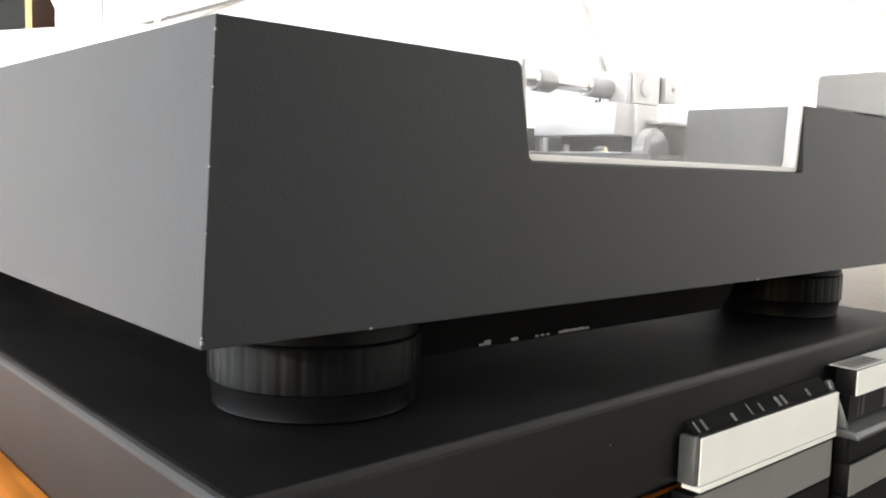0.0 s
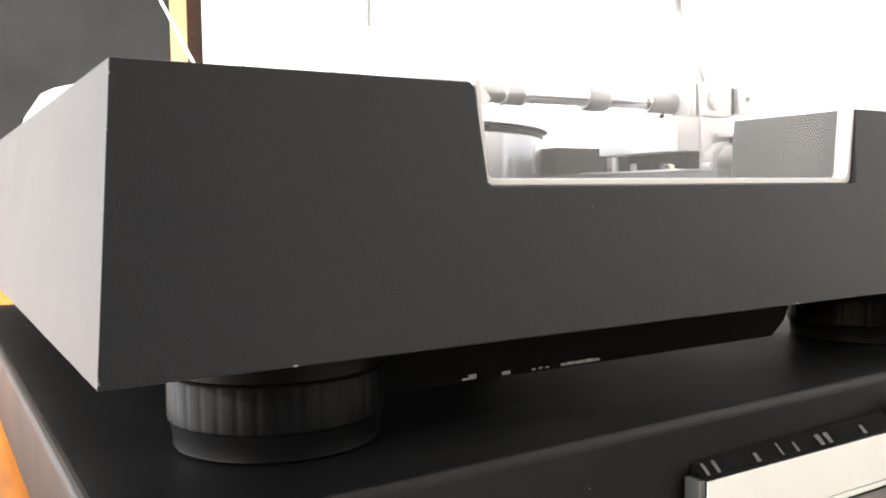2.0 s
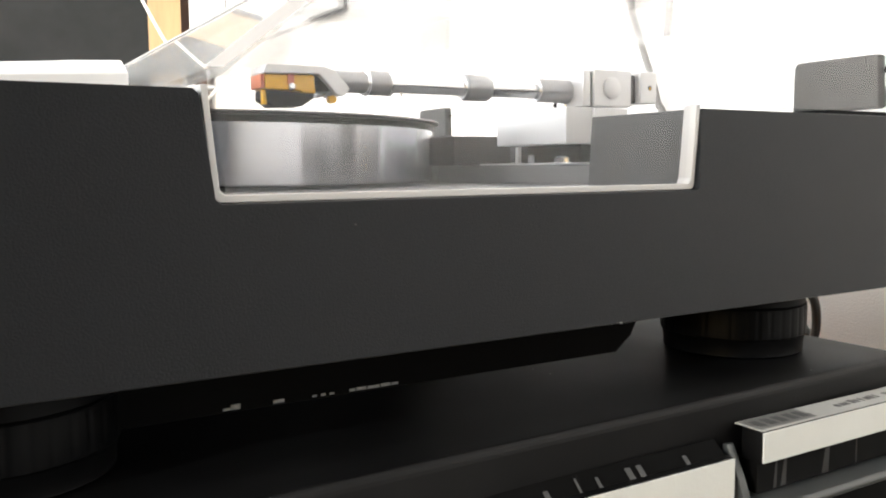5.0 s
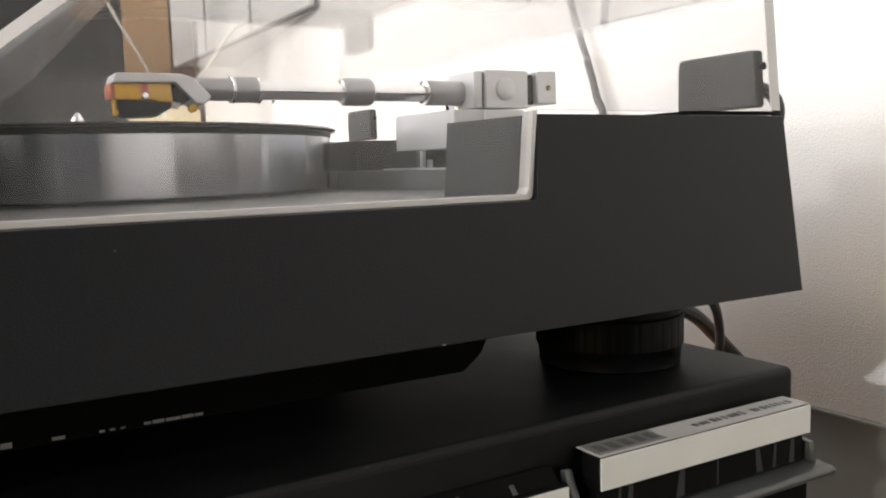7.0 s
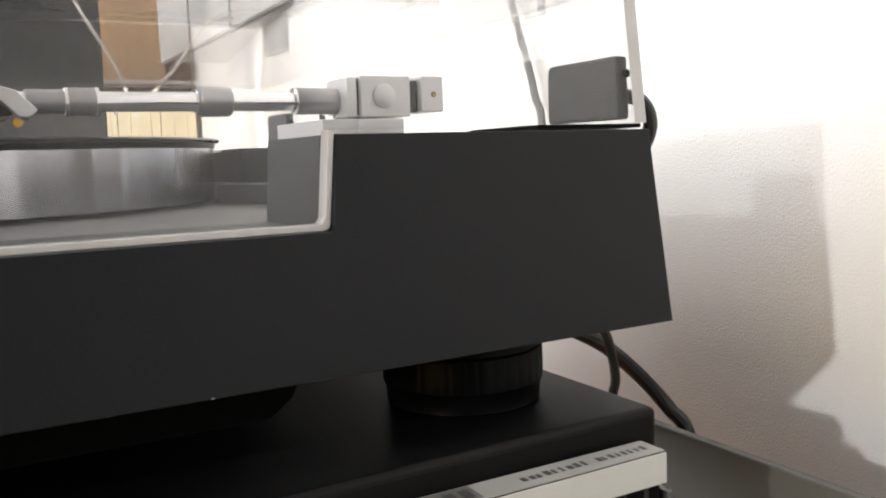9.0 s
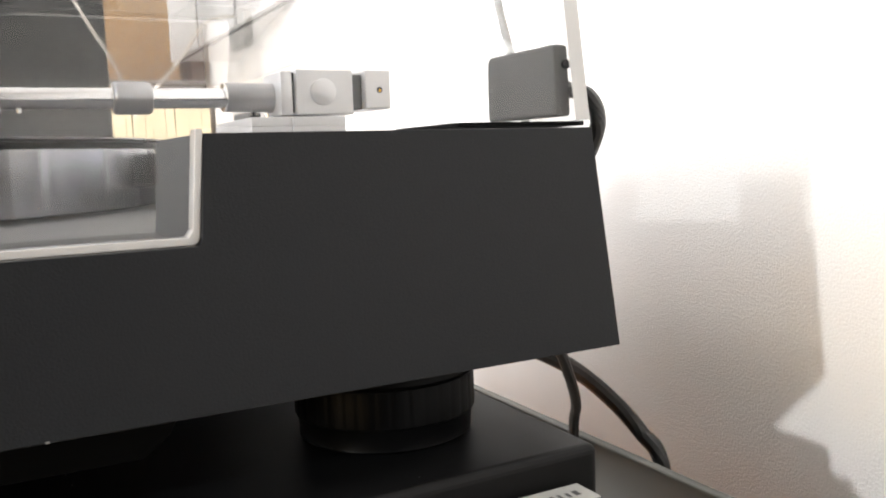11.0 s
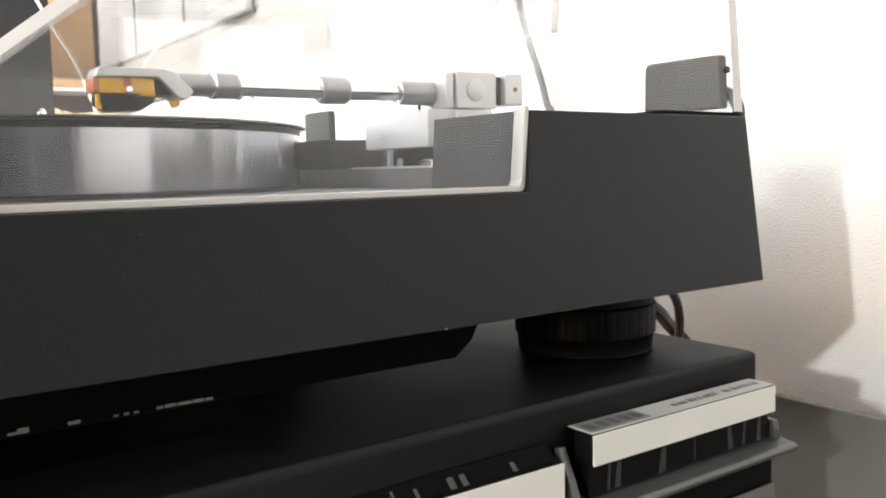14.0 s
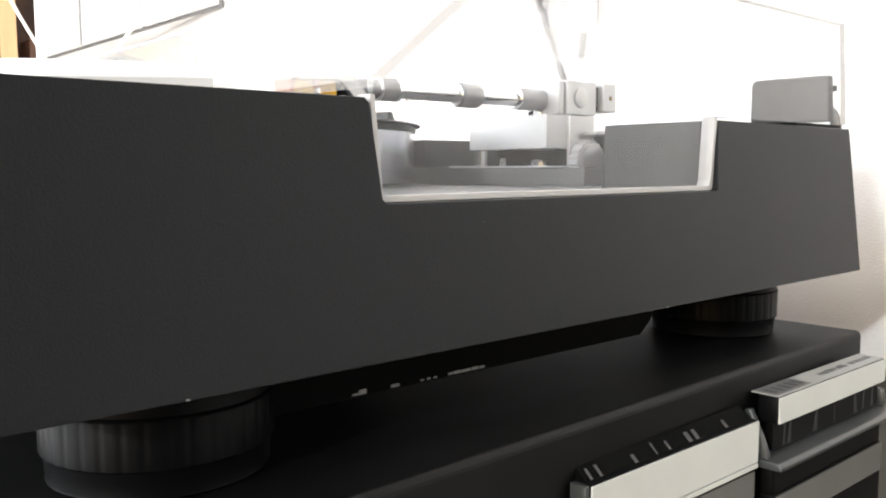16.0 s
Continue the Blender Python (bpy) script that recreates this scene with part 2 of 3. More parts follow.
def part(name, bm, material, parent=None, label="", bevel=0.0, smooth=True, seg=2):
    bmesh.ops.recalc_face_normals(bm, faces=bm.faces)
    me = bpy.data.meshes.new(name)
    if bevel:
        edges = [e for e in bm.edges if len(e.link_faces) == 2 and e.calc_face_angle(0) > radians(25)]
        bmesh.ops.bevel(bm, geom=edges, offset=bevel / 100, segments=seg, profile=0.5, affect="EDGES", clamp_overlap=True)
    if smooth:
        for f in bm.faces:
            f.smooth = not (bevel and f.calc_area() > 1.5e-4)
        for e in bm.edges:
            if len(e.link_faces) == 2 and e.calc_face_angle(0) > radians(32):
                e.smooth = False
    bm.to_mesh(me)
    bm.free()
    me.materials.append(material)
    ob = new(name, me)
    if parent:
        ob.parent = parent
        ob.matrix_parent_inverse = Matrix.Translation(-parent.location) if parent.type == "EMPTY" else Matrix()
    if label:
        ob["label"] = label
    return ob


def whole(name, bm, material, label, category, group="", kind="", bevel=0.0):
    return tagged(part(name, bm, material, None, "", bevel), label, category, group, kind)


# ---- room ----
whole("floor", box(-145, 165, -260, 520, -86, -85), FLOORW, "orange-brown wooden floor with fine grain", "floor", kind="structure")
whole("ceiling", box(-145, 165, -260, 520, 175, 178), PLASTER, "plain white painted ceiling", "ceiling", kind="structure")
# the white wall runs a little askew to the player: x = 59.2 + 0.165 y
whole("wall_rear", prism([(59.2 - 42.9, -260), (59.2 + 85.8, 520), (165, 520), (36, -260)], "z", -85, 175), PLASTER, "white plastered wall with fine grain behind the record player", "wall", kind="structure")
whole("wall_far", box(-145, 165, 520, 532, -85, 175), BEIGEW, "plain far wall added to close the room, beige to warm reflections", "wall", kind="structure")
whole("wall_near", box(-145, 165, -272, -260, -85, 175), NEARW, "plain unseen near wall, dark grey to hold back fill light", "wall", kind="structure")
bm = box(-157, -145, -272, 532, -85, -78)
box(-157, -145, -272, 532, 160, 175, bm)
box(-157, -145, -272, -235, -78, 160, bm)
box(-157, -145, 330, 532, -78, 160, bm)
whole("wall_window", bm, BEIGEW, "wall with a wide window opening, beige to warm reflections", "wall", kind="structure")
w1 = tagged(new("window_1"), "wide white framed window letting in sunlight", "window", kind="structure")
w1.location = P(-150, 150, 5)
for y in (-235, 325):
    part("window_frame", box(-153, -148, y, y + 5, -78, 160), WHITEM, w1, bevel=0.4)
for z in (-78, 155):
    part("window_frame", box(-153, -148, -230, 325, z, z + 5), WHITEM, w1, bevel=0.4)
whole("dark_board", box(48.5, 49.1, -45, 70, -85, -7.0), PANEL, "dark grey smooth board standing behind the table", "board", bevel=0.12)

# ---- table and flat black component ----
table = thing("wooden_table", 15, 40, -85, "orange varnished wooden table with fine grain", "table")
part("tabletop", box(-14, 41.2, 0.6, 112, -9.6, -7.75), TABLE, table, bevel=0.2)
for x, y in ((-12, 4), (36, 4), (-12, 106), (36, 106)):
    part("leg", box(x, x + 4, y, y + 4, -85, -9.6), TABLE, table, bevel=0.2)
# unseen board, added to bounce warm light onto the wall
part("bounce_board", prism([(49.4, -1), (57.5, -1), (64, 60), (56, 60)], "z", -21.5, -20), TABLE, table, bevel=0.2)
comp = thing("audio_component", 20, 20, -7.75, "flat black enamelled audio component with rounded rear corners", "component")
part("case", prism([(-0.3, -1.9), (41.3, -1.0), (41.6, 46.5), (-0.3, 46.5)], "z", -6.6, -2.9), CASE, comp, bevel=0.3, seg=4)
part("base_tray", box(0.1, 41.0, -0.9, 46, -7.0, -6.6), PANB, comp)
for x, y in ((3, 2.2), (38, 2.2), (3, 43), (38, 43)):
    part("foot", turned(x, y, -7.75, "z", [(0, 1.3), (0.1, 1.5), (0.75, 1.5)], 32), RUBBER, comp)

# ---- record player ----
W = 47.0
player = thing("record_player", 21, 23, -2.9, "matt black record player with closed clear dust cover", "record player")
SIDE_TOP = 0.65


def flank():
    """The flank and its blocks as one outline with the notch, extruded inwards."""
    out = [(0, 0), (11.2, 0), (43.1, 0), (42.5, 7.55), (29.4, 7.58), (29.15, 4.75)]
    for k in range(1, 6):
        u = radians(90 * k / 6)
        out.append((28.95 + 0.2 * math.cos(u), 4.55 + 0.2 - 0.2 * math.sin(u)))
    out += [(11.2, 4.55), (11.04, 4.68), (10.76, 7.45), (10.6, 7.6), (0.65, 7.6)]
    n = len(out)
    bm = bmesh.new()
    near = [bm.verts.new(P(x, SIDE_TOP * z / 7.6, z)) for x, z in out]
    mid = [bm.verts.new(P(x, 6.4, z)) for x, z in out]
    k = out.index((11.2, 4.55))
    front = [0, 1] + list(range(k, n))
    far = {i: bm.verts.new(P(out[i][0], W, out[i][1])) for i in front}
    bm.faces.new(near)
    for i in range(n):
        bm.faces.new((near[i], near[(i + 1) % n], mid[(i + 1) % n], mid[i]))
    for a, b in zip(front, front[1:] + front[:1]):
        bm.faces.new((mid[a], mid[b], far[b], far[a]))
    bm.faces.new([far[i] for i in front])
    bm.faces.new([mid[i] for i in range(1, k + 1)])
    return bm


plinth = part("plinth", flank(), BLACK, player, bevel=0.03)
rnd = random.Random(11)
for z, w in ((7.2, 0.07), (5.9, 0.05), (4.1, 0.05), (2.6, 0.03), (0.12, 0.09), (0.25, 0.05), (6.6, 0.03)):
    x, y = 0.65 * z / 7.6, SIDE_TOP * z / 7.6
    part("paint_chip", box(x - 0.004, x + w * 0.6, y - 0.004, y + w * 0.6, z, z + w), GREYC, plinth, "tiny bare chip on the edge")
for x in (4.7, 24.9):
    part("paint_chip", box(x, x + 0.1, -0.006, 0.06, 0.0, 0.05), PRINT, plinth, "tiny bare chip on the edge")
part("deck", box(11.45, 43.0, 6.41, W - 0.5, 0.05, 4.45), DECK, player)
part("rear_rail", box(41.9, 43.0, 6.41, W, 4.45, 7.6), BLACK, player, bevel=0.03)
part("left_rail", box(11.45, 41.9, W - 0.7, W, 4.45, 7.6), BLACK, player, bevel=0.03)
pan = part("bottom_pan", prism([(5, 0.0), (29.1, -0.02), (28.4, -1.3), (27.6, -1.9), (5, -1.9)], "y", 3.15, 40), PANB, player, "black underside pan with small white print")
for x0, x1, h in ((11.8, 12.1, 0.07), (12.05, 12.35, 0.16), (13.4, 13.75, 0.1), (14.7, 14.85, 0.06), (15.0, 15.15, 0.07), (15.3, 15.45, 0.06), (16.0, 16.2, 0.08), (16.25, 16.6, 0.1), (16.65, 17.1, 0.09), (17.15, 17.5, 0.1), (17.55, 17.8, 0.08)):
    part("print_or_glint_bar", box(x0, x1, 3.11, 3.145, -1.82, -1.82 + h), PRINT, pan, "small white print")


def foot(x, y):
    f = part("foot", turned(x, y, -2.9, "z", [(0, 2.94), (0.03, 3.03), (0.09, 3.08), (0.14, 3.06), (0.6, 3.1), (0.84, 3.16)], 72), RUBBER, player, "fluted black round foot")
    part("fluted_ring", fluted(x, y), RUBBER, f)
    part("collar", turned(x, y, -0.76, "z", [(0, 3.2), (0.05, 3.22), (0.1, 3.16), (0.76, 3.04)], 72), RUBBER, f)


def fluted(x, y):
    """Broad flat lands with narrow grooves between them."""
    r = []
    for i in range(288):
        u = 2 * math.pi * i / 288
        q = 3.22 - 0.022 * max(0.0, math.cos(36 * u)) ** 2
        r.append((x + q * math.cos(u), y + q * math.sin(u)))
    return quads(bmesh.new(), [[P(x + (px - x) * k, y + (py - y) * k, z) for px, py in r] for z, k in ((-2.08, 0.985), (-2.02, 1.0), (-0.81, 1.0), (-0.75, 0.99))])


for x, y in ((5.8, 4.2), (36.17, 4.7), (5.8, 42), (36.17, 42)):
    foot(x, y)

PX, PY = 18.4, 30.8
platter = part("platter", turned(PX, PY, 4.6, "z", [(0, 14.45), (0.1, 14.6), (2.9, 14.65), (3.2, 14.65), (3.25, 14.55), (3.25, 13), (3.0, 12.5)], 128), STEEL, player, "silver brushed metal platter rim")
part("mat", turned(PX, PY, 7.62, "z", [(0, 14.68), (0.04, 14.74), (0.34, 14.74)], 128), RUBBER, platter)
rec = tagged(part("record", turned(PX, PY, 7.967, "z", [(0, 14.95), (0.09, 15.06), (0.18, 14.98), (0.2, 14.6), (0.15, 14.5), (0.15, 5.2), (0.19, 5.0)], 128), VINYL), "black vinyl record lying on the platter", "record")
part("spindle", turned(PX, PY, 8.0, "z", [(0, 0.5), (0.8, 0.45), (1.3, 0.2), (1.45, 0.1)], 20), CHROME, platter)

# tonearm
arm = thing("tonearm", 38, 17, 4.5, "silver straight tonearm with grey pivot block and golden cartridge", "tonearm")
AY, AZ = 17.2, 9.72
part("arm_tube", turned(21.6, AY, AZ, "x", [(0, 0.46), (14.0, 0.46)], 36), CHROME, arm)
sock = part("socket", turned(21.9, AY, AZ, "x", [(0, 0.5), (0.06, 0.54), (1.55, 0.54), (1.6, 0.62), (2.95, 0.62), (3.0, 0.52)], 36), SATIN, arm, "satin grey headshell socket")
for x in (23.45, 24.75):
    part("locking_ring", turned(x, AY, AZ, "x", [(0, 0.6), (0.03, 0.655), (0.17, 0.655), (0.2, 0.6)], 36), CHROME, sock, "bright polished ring")
part("socket_pin", turned(25.6, AY - 0.1, AZ - 0.62, "z", [(0, 0.1), (0.2, 0.1)], 12), CHROME, sock)
col = part("arm_collar", turned(29.3, AY, AZ, "x", [(0, 0.5), (0.06, 0.66), (0.14, 0.72), (1.5, 0.72), (1.62, 0.66), (1.68, 0.5)], 36), SATIN, arm, "satin grey collar")
part("collar_ring", turned(29.22, AY, AZ, "x", [(0, 0.5), (0.03, 0.6), (0.08, 0.6)], 36), CHROME, col)
slv = part("rear_sleeve", turned(34.2, AY, AZ + 0.03, "x", [(0, 0.5), (0.05, 0.64), (0.12, 0.68), (2.5, 0.68), (2.6, 0.6), (3.0, 0.6)], 36), SATIN, arm, "satin grey rear sleeve")
part("collar_ring", turned(34.1, AY, AZ + 0.03, "x", [(0, 0.5), (0.03, 0.66), (0.12, 0.66)], 36), CHROME, slv)
part("yoke", box(36.45, 37.0, AY - 1.5, AY + 1.2, 8.85, 10.85), SILVER, arm, bevel=0.06)
# dark strip fills the slit and stands in for its shade
part("yoke_gap", box(37.01, 37.14, AY - 1.35, AY + 1.1, 8.95, 10.8), HINGE, arm, "dark strip standing in for shade in the slit")
part("pivot_block", box(37.15, 40.0, AY - 1.6, AY + 1.2, 8.85, 10.95), SILVER, arm, "light grey pivot block", bevel=0.08)
part("pivot_screw", turned(38.45, AY - 1.75, 9.9, "y", [(0, 0.56), (0.03, 0.62), (0.3, 0.62)], 32), SILVER, arm)
# dark stub also stands in for the shade behind the pivot
part("counterweight_stub", box(39.95, 40.6, AY - 1.3, AY + 0.9, 9.1, 10.75), HINGE, arm, "dark stub, standing in for shade in the gap behind the pivot", bevel=0.04)
cw = part("rear_block", box(40.55, 41.9, AY - 1.75, AY + 1.0, 9.1, 10.95), SILVER, arm, bevel=0.08)
part("bolt_hole", turned(41.3, AY - 1.78, 10.0, "y", [(0, 0.15), (0.06, 0.15)], 16), HINGE, cw, "small dark hole")
part("bolt", turned(41.31, AY - 1.79, 9.97, "y", [(0, 0.07), (0.04, 0.07)], 12), GOLD, cw, "tiny brass bolt")
base = part("arm_base", box(34.87, 39.4, 15.25, 22.0, 6.7, 8.74), SILVER, arm, "light grey arm base block", bevel=0.05)
part("base_post", box(36.72, 37.5, 15.0, 15.25, 5.56, 8.72), SILVER, base, bevel=0.03)
part("base_post", box(37.15, 37.4, 22.9, 23.2, 5.56, 6.7), SILVER, base)
part("base_plate", box(35.1, 38.6, 15.0, 24.3, 5.56, 5.66), SILVER, base, bevel=0.02)
# black block puts shade into the recess under the base
part("base_shadow_block", box(36.2, 39.4, 15.6, 20.6, 5.66, 6.69), RUBBER, base)
part("base_knob", turned(36.6, 17.2, 5.66, "z", [(0, 0.85), (0.3, 0.85), (0.42, 0.7), (0.5, 0.3)], 28), CHROME, base, "small polished knob under the base")
part("base_knob", turned(36.3, 20.2, 5.66, "z", [(0, 0.3), (0.45, 0.3), (0.5, 0.2)], 20), SATIN, base)
part("lift_plate", box(38.3, 41.6, 14.2, 22.5, 7.55, 7.82), SILVER, arm, bevel=0.04)
part("base_screw", turned(35.5, 17.0, 8.74, "z", [(0, 0.07), (0.35, 0.07)], 12), RUBBER, base)
part("base_screw", turned(36.2, 16.9, 8.74, "z", [(0, 0.22), (0.25, 0.22), (0.3, 0.12)], 16), CHROME, base)
part("base_screw", turned(35.9, 17.6, 8.74, "z", [(0, 0.09), (0.3, 0.09)], 12), RUBBER, base)
for k in range(5):
    part("screw_thread", turned(37.75, 23.9, 5.68 + 0.205 * k, "z", [(0, 0.44), (0.03, 0.52), (0.09, 0.52), (0.12, 0.44)], 24), CHROME, arm)
part("thread_core", turned(37.75, 23.9, 5.66, "z", [(0, 0.42), (1.03, 0.42)], 20), HINGE, arm)
pts = [(37.95 + q * math.cos(math.pi * i / 40), 5.85 + q * math.sin(math.pi * i / 40)) for i, q in enumerate([1.4, 1.4, 1.3, 1.3] * 20)]
knob = part("height_knob", prism(pts, "y", 14.3, 14.95), SILVER, arm, "knurled silver knob")
part("knob_face", turned(37.95, 14.0, 5.85, "y", [(0, 1.0), (0.06, 1.12), (0.3, 1.12)], 40), SATIN, knob)
hs = part("headshell", prism([(18.0, 9.98), (18.15, 10.3), (21.0, 10.32), (21.55, 10.15), (22.35, 9.3), (22.0, 8.95), (21.6, 9.0), (20.7, 9.93), (18.0, 9.85)], "y", 16.3, 18.2), SILVER, arm, "pale grey angled headshell", bevel=0.06)
cart = part("cartridge", prism([(18.1, 9.15), (18.1, 9.84), (20.55, 9.9), (20.6, 9.05), (19.9, 9.05), (19.85, 9.15)], "y", 16.5, 18.0), GOLD, hs, "golden translucent cartridge body", bevel=0.06)
part("cartridge_foot", prism([(18.55, 8.35), (19.9, 8.4), (20.55, 8.8), (20.6, 9.04), (18.1, 9.14), (18.05, 8.7)], "y", 16.6, 17.9), CASSB, hs, bevel=0.05)
part("cartridge_clip", box(19.2, 19.5, 16.42, 16.52, 9.2, 9.9), REDP, hs, "brown slot")
part("cartridge_screw", turned(19.35, 16.25, 9.3, "y", [(0, 0.1), (0.05, 0.17), (0.3, 0.17)], 16), CHROME, hs)
part("cartridge_end", box(17.9, 18.09, 16.5, 18.0, 9.2, 9.84), REDP, hs, "red cartridge end", bevel=0.04)
part("stylus_guard", box(18.0, 18.22, 16.6, 16.9, 8.45, 9.1), GOLD, hs, "thin golden guard", bevel=0.03)
# black wedge puts shade between headshell and cartridge
part("shell_shadow", prism([(20.65, 9.1), (20.7, 9.85), (21.4, 9.15)], "y", 16.5, 18.0), CASSB, hs)
part("finger_nut", turned(21.55, 16.6, 8.8, "y", [(0, 0.1), (0.04, 0.2), (0.4, 0.2)], 16), GOLD, hs, "small brass nut")
for k in range(4):
    part("lead_wire", tube([(20.5, 16.7 + 0.35 * k, 9.3), (20.95, 16.7 + 0.35 * k, 8.9), (21.5, 16.9 + 0.2 * k, 9.3)], 0.025, 6, 4), CHROME, hs)
ledge = part("arm_ledge", prism([(32.0, 24.4), (36.2, 13.4), (41.8, 13.4), (41.8, 45), (33.45, 45), (33.45, 31)], "z", 4.46, 5.55), DECK, player, "grey raised ledge round the arm", bevel=0.04)
part("rear_step", box(33.6, 41.8, 25, 44.5, 5.56, 7.45), HINGE, player, "dark step at the back of the deck", bevel=0.06)
part("inner_cheek", prism([(28.95, 4.5), (29.17, 7.55), (29.38, 7.57), (29.14, 4.5)], "y", 1.32, 6.5), CHEEK, player, "inner cheek of the side window, painted grey for sunlight", bevel=0.02)

# dust cover
lid = thing("dust_cover", 26, 23, 4.7, "clear acrylic dust cover closed over the platter", "dust cover")


def lid_side(y0, y1):
    out = [(11.5, 4.65), (29.1, 4.65), (29.3, 7.75), (42.6, 7.75), (42.0, 13.0), (17.2, 13.0), (11.15, 8.2), (11.15, 7.6)]
    return prism(out, "y", y0, y1)


part("side_pane", lid_side(0.95, 1.25), LID, lid, smooth=False)
part("side_pane", prism([(11.5, 7.75), (42.6, 7.75), (42.0, 13.0), (17.2, 13.0), (11.15, 8.2)], "y", W - 1.2, W - 0.9), LID, lid, smooth=False)
part("top_pane", box(17.2, 42.0, 1.26, W - 1.21, 12.75, 13.0), LID, lid, smooth=False)
part("rear_pane", prism([(42.3, 7.75), (42.6, 7.75), (42.0, 12.74), (41.7, 12.74)], "y", 1.26, W - 1.21), LID, lid, smooth=False)
part("front_pane", prism([(11.2, 8.2), (11.5, 8.0), (17.5, 12.74), (17.2, 12.99)], "y", 1.26, W - 1.21), LIDF, lid, "slanting front pane with painted glare", smooth=False)
part("edge", box(11.6, 42.2, W - 1.25, W - 0.85, 7.66, 7.8), EDGE, lid)
outer = [(10.79, 7.7), (11.05, 4.72), (11.22, 4.57), (28.95, 4.57), (29.09, 4.63), (29.15, 4.78), (29.39, 7.7)]
inner = [(29.19, 7.7), (28.96, 4.98), (28.83, 4.79), (11.36, 4.79), (11.23, 4.91), (10.98, 7.7)]
part("edge", prism(outer + inner, "y", 0.66, 1.3), EDGE, lid, "clear edge round the side window, painted pale as a highlight", bevel=0.03)
part("edge", prism([(42.05, 7.8), (42.62, 7.8), (42.02, 13.0), (41.45, 13.0)], "y", 0.9, 0.949), EDGE2, lid, "grey line of the rear corner")
part("edge", prism([(17.2, 12.86), (42.0, 12.86), (42.0, 13.01), (17.2, 13.01)], "y", 0.93, 0.949), EDGE2, lid)
part("edge", prism([(11.0, 8.2), (11.5, 8.2), (17.6, 13.0), (17.0, 13.0)], "y", 0.9, 0.949), HAZE, lid, "slanting front edge with painted haze")
part("edge", prism([(11.0, 8.0), (11.35, 8.0), (17.5, 12.9), (17.15, 12.9)], "y", W - 0.88, W - 0.85), EDGE, lid)
part("edge", box(17.2, 42.0, W - 1.0, W - 0.88, 13.01, 13.1), EDGE, lid, "pale far top edge")
part("edge", box(41.9, 42.02, 0.95, W - 1.0, 13.01, 13.1), EDGE2, lid, "grey rear top edge")
part("edge", box(17.15, 17.25, 0.95, W - 1.0, 13.01, 13.1), EDGE, lid, "pale front top edge")
for y in (1.3, W - 7.9):
    h = part("hinge", prism([(y, 7.95), (y + 4.5, 7.95), (y + 4.5, 10.2), (y + 4.3, 10.4), (y + 0.12, 10.4)], "x", 41.5, 42.15), HINGE, lid, "dark grey moulded hinge block", bevel=0.15)
    part("hinge_screw", turned(41.9, y - 0.12, 9.7, "y", [(0, 0.16), (0.12, 0.16)], 14), RUBBER, h)
    part("hinge_plate", box(37.6, 42.6, y - 0.1, y + 4.6, 7.62, 7.78), RUBBER, h)

# ---- cassettes beside the component ----


def cassette(x, y, z, h, spine, label):
    """A cassette box lying flat, 10.9 wide, its card spine outwards; h: the spine's height."""
    c = thing("cassette", x + 5.4, y + 1, z, label, "cassette", "cassettes stacked beside the component")
    part("case", box(x, x + 10.9, y + 0.06, y + 0.95, z, z + h), CASSB, c, bevel=0.05)
    part("spine_card", box(x + 0.05, x + 10.85, y - 0.02, y + 0.05, z + 0.03, z + h - 0.03), spine, c)
    return c


def marks(c, x0, x1, n, y0, y1, z, material, seed, upright=False):
    """Bars for writing that cannot be read."""
    rnd = random.Random(seed)
    step = (x1 - x0) / n
    for k in range(n):
        a = x0 + k * step + rnd.uniform(0, 0.2) * step
        b = a + step * rnd.uniform(0.3, 0.7)
        if upright:
            part("print_or_glint_bar", box(a, b, z - 0.012, z, y0, y1 - rnd.uniform(0, 0.3) * (y1 - y0)), material, c)
        else:
            part("print_or_glint_bar", box(a, b, y0, y1 - rnd.uniform(0, 0.3) * (y1 - y0), z, z + 0.012), material, c)


# near column: white spine under a black card with painted reflections
c1 = cassette(17.35, -2.3, -6.5, 1.75, CASSW, "cassette in a black case with plain white spine card")
part("case_foot", box(17.4, 28.2, -2.35, -1.6, -6.72, -6.52), CASSW, c1, "thin white lower lip", bevel=0.03)
part("tray", prism([(-1.95, -4.74), (-1.4, -4.74), (-1.4, -4.3), (-1.46, -4.28)], "x", 17.5, 28.1), PANB, c1, "black slanting card behind the spine")
rnd = random.Random(3)
for x in (17.75, 18.25, 20.2, 21.5, 22.3, 23.6, 24.1, 26.2):
    # slanting pale reflections painted on the black card as upright strokes
    w, h = rnd.uniform(0.1, 0.26), rnd.uniform(0.22, 0.36)
    part("print_or_glint_bar", prism([(-1.98, -4.72), (-1.975, -4.72), (-1.975 + 1.1 * h, -4.72 + h), (-1.98 + 1.1 * h, -4.72 + h)], "x", x, x + w), DIM, c1, "faint grey painted reflection")
part("end_cap", box(17.1, 17.34, -2.25, -1.6, -6.45, -4.72), CLEARCASE, c1, "smoky plastic end", bevel=0.04)
c3 = cassette(17.4, -2.15, -8.6, 1.7, GREYC, "cassette in a black case with grey spine card")
# far column: white spine, dark window and a smoky ledge
c2 = cassette(29.3, -2.6, -5.12, 1.16, CASSW, "cassette in a black case with white spine and dark window below")
part("top_card", box(29.35, 40.15, -2.53, -1.3, -3.955, -3.92), CARDTOP, c2, "white card painted grey for shade, with dark print")
part("print_panel", box(29.45, 32.6, -2.4, -1.35, -3.919, -3.91), GREYC, c2, "dark printed panel")
